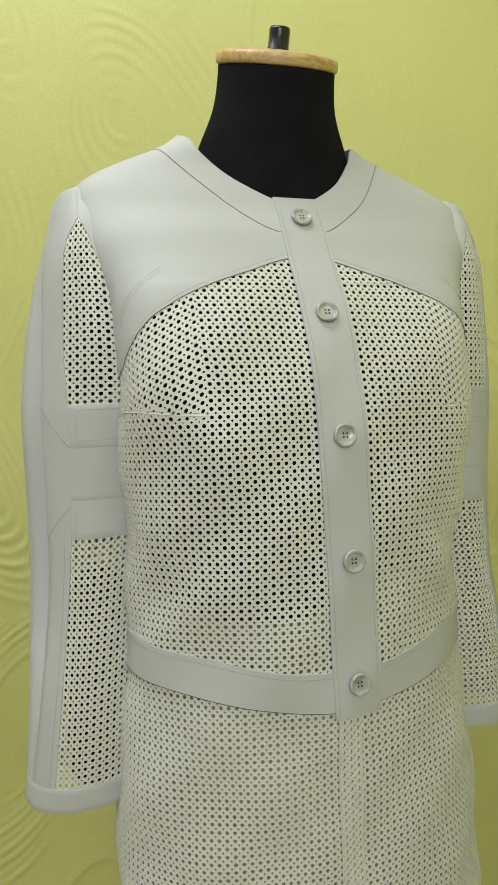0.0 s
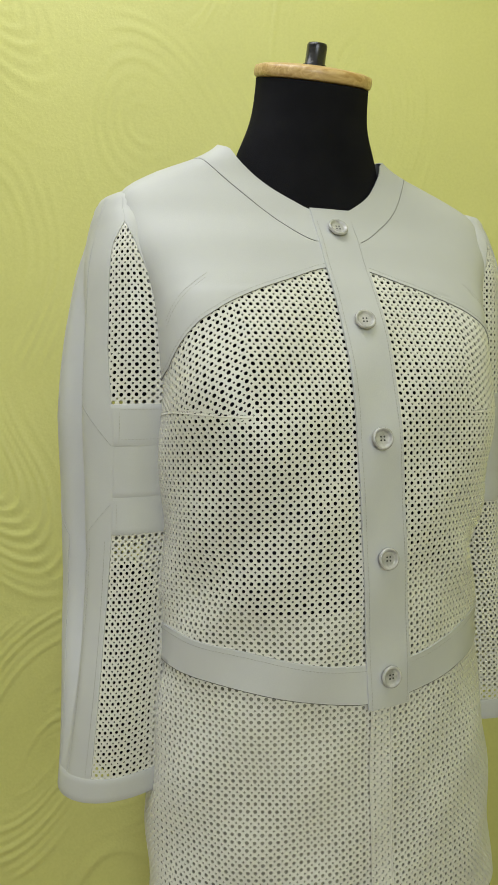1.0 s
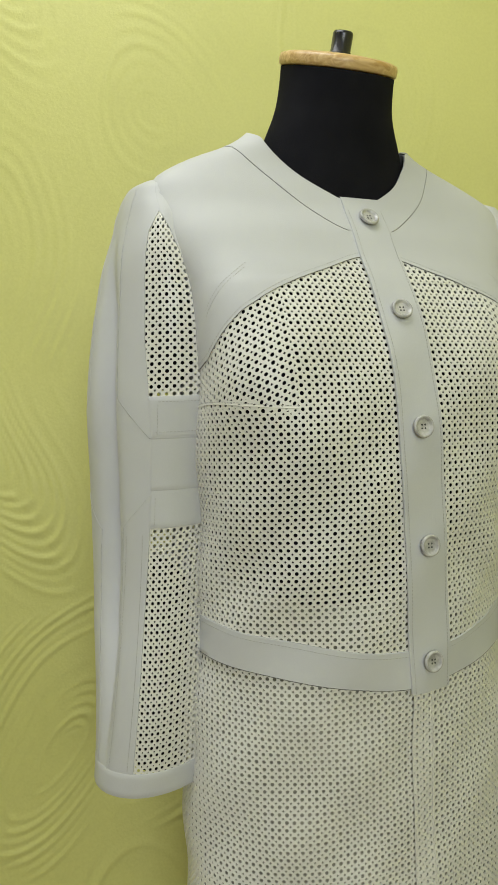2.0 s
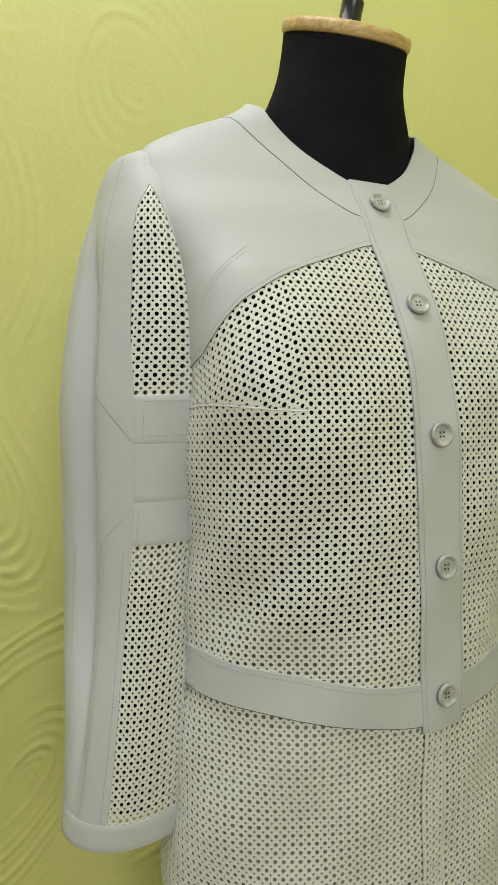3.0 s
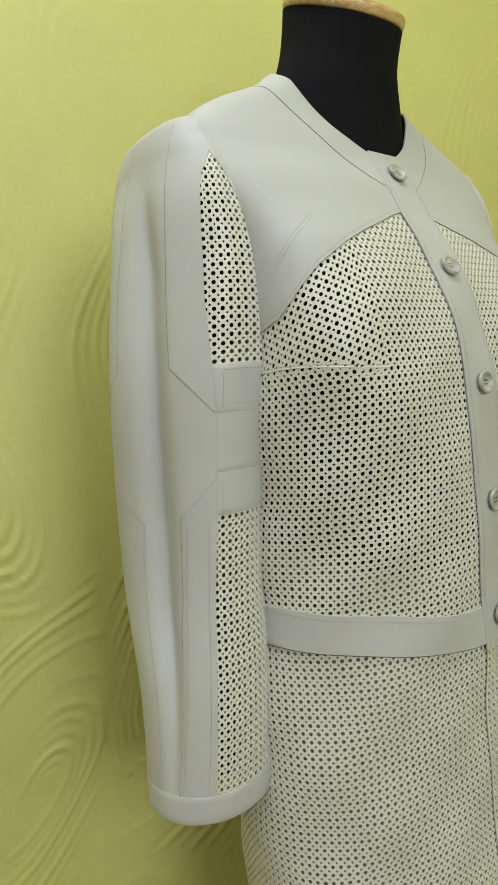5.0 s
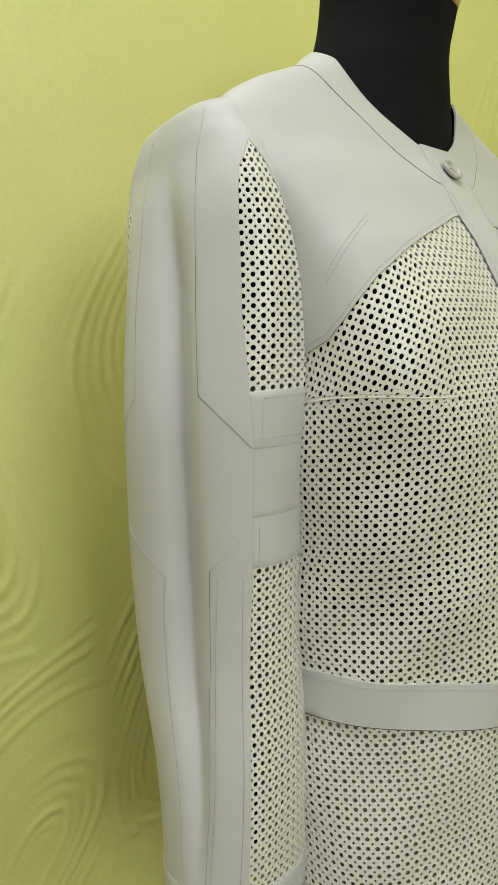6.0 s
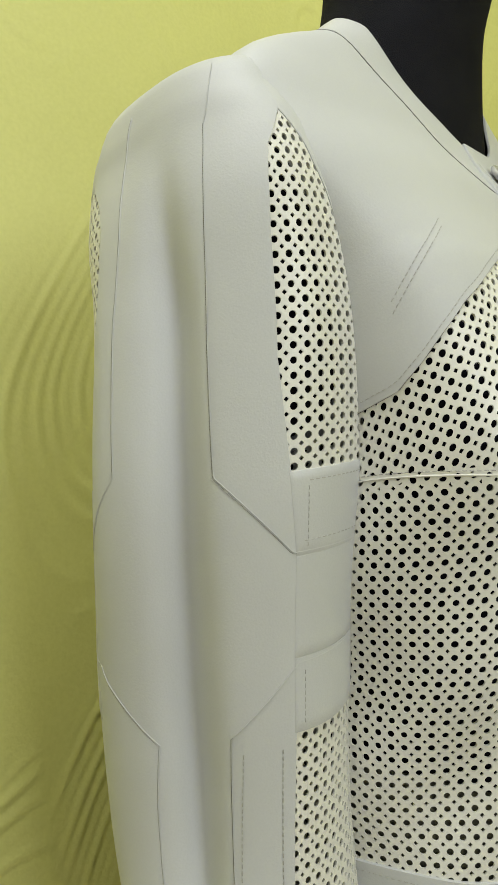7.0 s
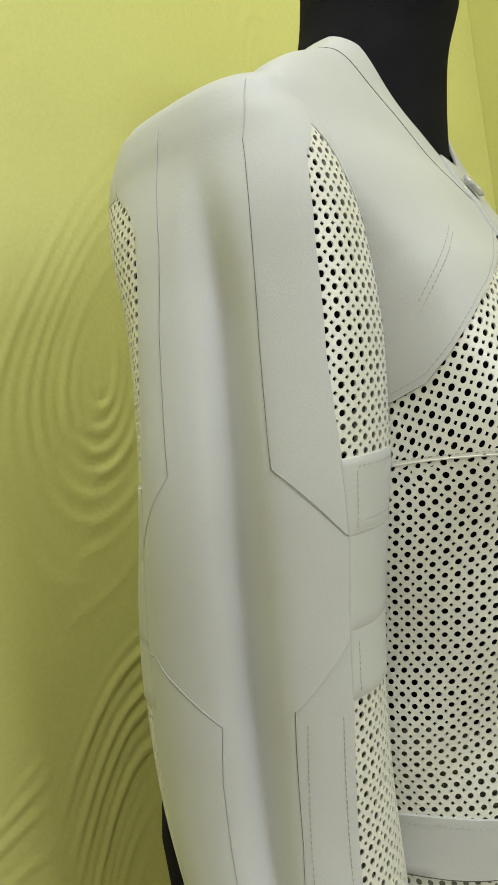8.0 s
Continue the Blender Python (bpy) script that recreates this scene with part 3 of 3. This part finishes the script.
def build_sleeve(mirror):
    kw = dict(sign=-1.0, mirror=mirror)
    ga, gb = grid_by_height([(z, D(a), D(b)) for z, a, b in (
        (0.822, 29, 114), (0.96, 26, 114), (1.07, 22, 114), (1.157, 22, 106), (1.196, 25, 104), (1.25, 30, 104),
        (1.31, 31, 105), (1.335, 30, 107), (1.351, 28, 113), (1.363, 21, 123), (1.371, 15, 130), (1.4185, 15, 130))], 0.006, 70)
    arm = sheet("sleeve", sleeve, ga, gb, LEATHER, coat, 0.0008, "long smooth grey leather sleeve with punched panels", edge=0.0004, **kw)

    def piece(name, z0, z1, a0, a1, lift, label, edge=0.0004):
        a, b = grid_by_height([(z0, D(a0), D(a1)), (z1, D(a0), D(a1))], 0.006, 20 + int((a1 - a0) / 3.5))
        sheet(name, sleeve, a, b, LEATHER, arm, lift, label, edge=edge, **kw)

    a, b = grid_by_height([(z, D(-80), D(a)) for z, a in ((1.235, -21), (1.27, -15), (1.30, -11), (1.33, -4), (1.351, 3), (1.371, 15.4), (1.4185, 15.4))], 0.006, 40)
    sheet("sleeve_head", sleeve, a, b, LEATHER, arm, 0.0006, "smooth leather sleeve head", edge=0.0003, **kw)
    piece("sleeve_head", 1.366, 1.4185, 129.6, 240, 0.0003, "smooth leather sleeve head", 0.0003)
    for z0, z1 in ((1.070, 1.1065), (1.1065, 1.1560), (1.1560, 1.1965)):
        a, b = grid_by_height([(z, D(-80), D(np.interp(z, [1.07, 1.157, 1.1965], [22.7, 22.7, 25.8]))) for z in (z0, z1)], 0.006, 50)
        sheet("arm_band", sleeve, a, b, LEATHER, arm, 0.0011, "smooth leather band across the arm", edge=0.0004, **kw)
        piece("arm_band", z0, z1, 105, 240, 0.0011, "smooth leather band across the arm")
    piece("cuff", 0.805, 0.829, -190, 170.4, 0.0010, "smooth leather cuff", 0.0004)
    piece("inner_panel", 1.19, 1.38, -150, -60, 0.0, "smooth leather underarm")
    piece("inner_panel", 0.81, 1.08, -150, -70, 0.0, "smooth leather underarm")

    def seam(name, knots, dark, lift=0.0010):
        k = np.array(knots, float)
        t = np.arange(len(k))
        u = np.linspace(0, len(k) - 1, 26 * len(k))
        a, z = np.radians(np.interp(u, t, k[:, 0])), np.interp(u, t, k[:, 1])
        up = np.array([0, 0, LEFT_UP if mirror else 0])
        tube_line(name, lifted(sleeve, a, z, np.full(len(u), lift), -1.0) + up, 0.00022, LEATHER, arm, "raised piped seam", mirror)
        # dark tube beside the piping: the seam's shade put into colour
        tube_line(name, lifted(sleeve, a + 0.006, z - 0.0006, np.full(len(u), lift), -1.0) + up, dark, SEAM_SHADE, arm, "fine dark line painted as seam shade", mirror)

    seam("upper_seam", [(47, 1.400), (58, 1.368), (57, 1.318), (55, 1.261), (51.5, 1.198), (24, 1.158), (-70, 1.157)], 0.00009)
    seam("upper_seam", [(101, 1.392), (94, 1.324), (92, 1.281), (87, 1.203), (104, 1.165), (225, 1.157)], 0.00007)
    seam("lower_seam", [(-70, 1.107), (21, 1.104), (47, 1.071), (50, 1.0), (53, 0.97), (62, 0.829)], 0.0001)
    seam("lower_seam", [(225, 1.107), (97, 1.103), (75, 1.065), (78, 1.034), (81, 0.97), (83, 0.829)], 0.00004)
    for path in ([(D(58), 0.832), (D(43), 1.066)], [(D(35), 0.832), (D(28), 1.066)], [(D(18), 1.160), (D(18), 1.192)], [(D(18), 1.074), (D(18), 1.103)],
                 [(D(28), 1.163), (D(54), 1.200)], [(D(-50), 1.1915), (D(20), 1.1915)], [(D(-50), 1.163), (D(20), 1.163)]):
        p = np.stack([np.linspace(path[0][k], path[1][k], 40) for k in (0, 1)], -1)
        stitches("sleeve_stitching", sleeve, p, THREAD, arm, 0.0014, -1.0, mirror)
    for lo, hi in ((0.822, 1.078), (1.188, 1.372)):
        perforated("punched_panel", sleeve_cloth, D(-75) * SLEEVE_R, D(34) * SLEEVE_R, lo, hi, lambda s, q: s < 9, PEARL, arm, "punched pearl-white leather insert", **kw)
        perforated("punched_panel", sleeve_cloth, D(98 if lo > 1.1 else 108) * SLEEVE_R, D(215) * SLEEVE_R, lo, hi, lambda s, q: s < 9, PEARL, arm, "punched pearl-white leather insert", **kw)
    return arm


build_sleeve(False)
build_sleeve(True)


# ---- dark shade lines along the seams, and stitching, of the coat's body ----
def rows_of(surf, a, b, lift):
    return lifted(surf, np.asarray(a, float), np.asarray(b, float), np.full(len(a), lift))


def body_seams():
    for side in (-1, 1):
        deg = np.linspace(4, 88, 60) * side
        # dark tubes at panel edges stand in for the contact shadow
        tube_line("yoke_seam_shade", rows_of(torso, np.radians(deg), edge_at(YOKE_EDGE, deg), 0.0005), 0.00022, SEAM_SHADE, coat, "fine dark line painted as seam shade")
        stitches("yoke_stitching", torso, np.stack([np.radians(deg), edge_at(YOKE_EDGE, deg) + 0.0045], -1), THREAD, coat, 0.0014)
        deg = np.linspace(18, 175, 120) * side
        low = edge_at(COLLAR_EDGE, deg)
        tube_line("collar_seam_shade", rows_of(torso, np.radians(deg), low - 0.0003, 0.0013), 0.00022, SEAM_SHADE, coat, "fine dark line painted as seam shade")
        for k in (0, 0.006):
            a0, a1 = bearing(0.174, 1.272), bearing(0.138, 1.316)
            path = [(D(side * (a0 + (a1 - a0) * t)), 1.272 + 0.044 * t - k) for t in np.linspace(0, 1, 30)]
            stitches("yoke_stitching", torso, path, THREAD, coat, 0.0014)
        s = np.linspace(0.115, 0.265, 40) * side
        z = dart_z(s)
        tube_line("bust_dart", rows_of(torso_cloth, s, z, 0.0002), 0.0006, PEARL, coat, "stitched bust dart")
        stitches("dart_stitching", torso_cloth, np.stack([s, z + 0.0022], -1), THREAD, coat, 0.0004)
    deg = np.linspace(-120, 120, 120)
    tube_line("hem_seam_shade", rows_of(torso, np.radians(deg), band_low(deg) - 0.0004, 0.0008), 0.0003, SEAM_SHADE, coat, "fine dark line painted as seam shade")
    stitches("waistband_stitching", torso, np.stack([np.radians(deg), band_low(deg) + 0.031], -1), THREAD, coat, 0.002)


body_seams()


# the overlapped front edge of the skirt, two layers of punched leather
def front_overlap():
    shrink = np.array([0.985, 0.985, 1])

    def over(s, z):
        return lifted(torso_cloth, s, z, np.full(np.shape(s), 0.0)) * shrink * np.array([1, 1.012, 1])

    strip_z = (0.66, 0.915)
    perforated("overlap_strip", over, -0.006, -0.006 + 3 * PITCH, *strip_z, lambda s, z: s < 9, PEARL, coat, "punched double edge of the skirt front")
    for s in (-0.0065, 0.0160):
        zz = np.linspace(*strip_z, 40)
        tube_line("overlap_edge", over(np.full(40, s), zz), 0.0007, PEARL, coat, "turned leather edge")


front_overlap()
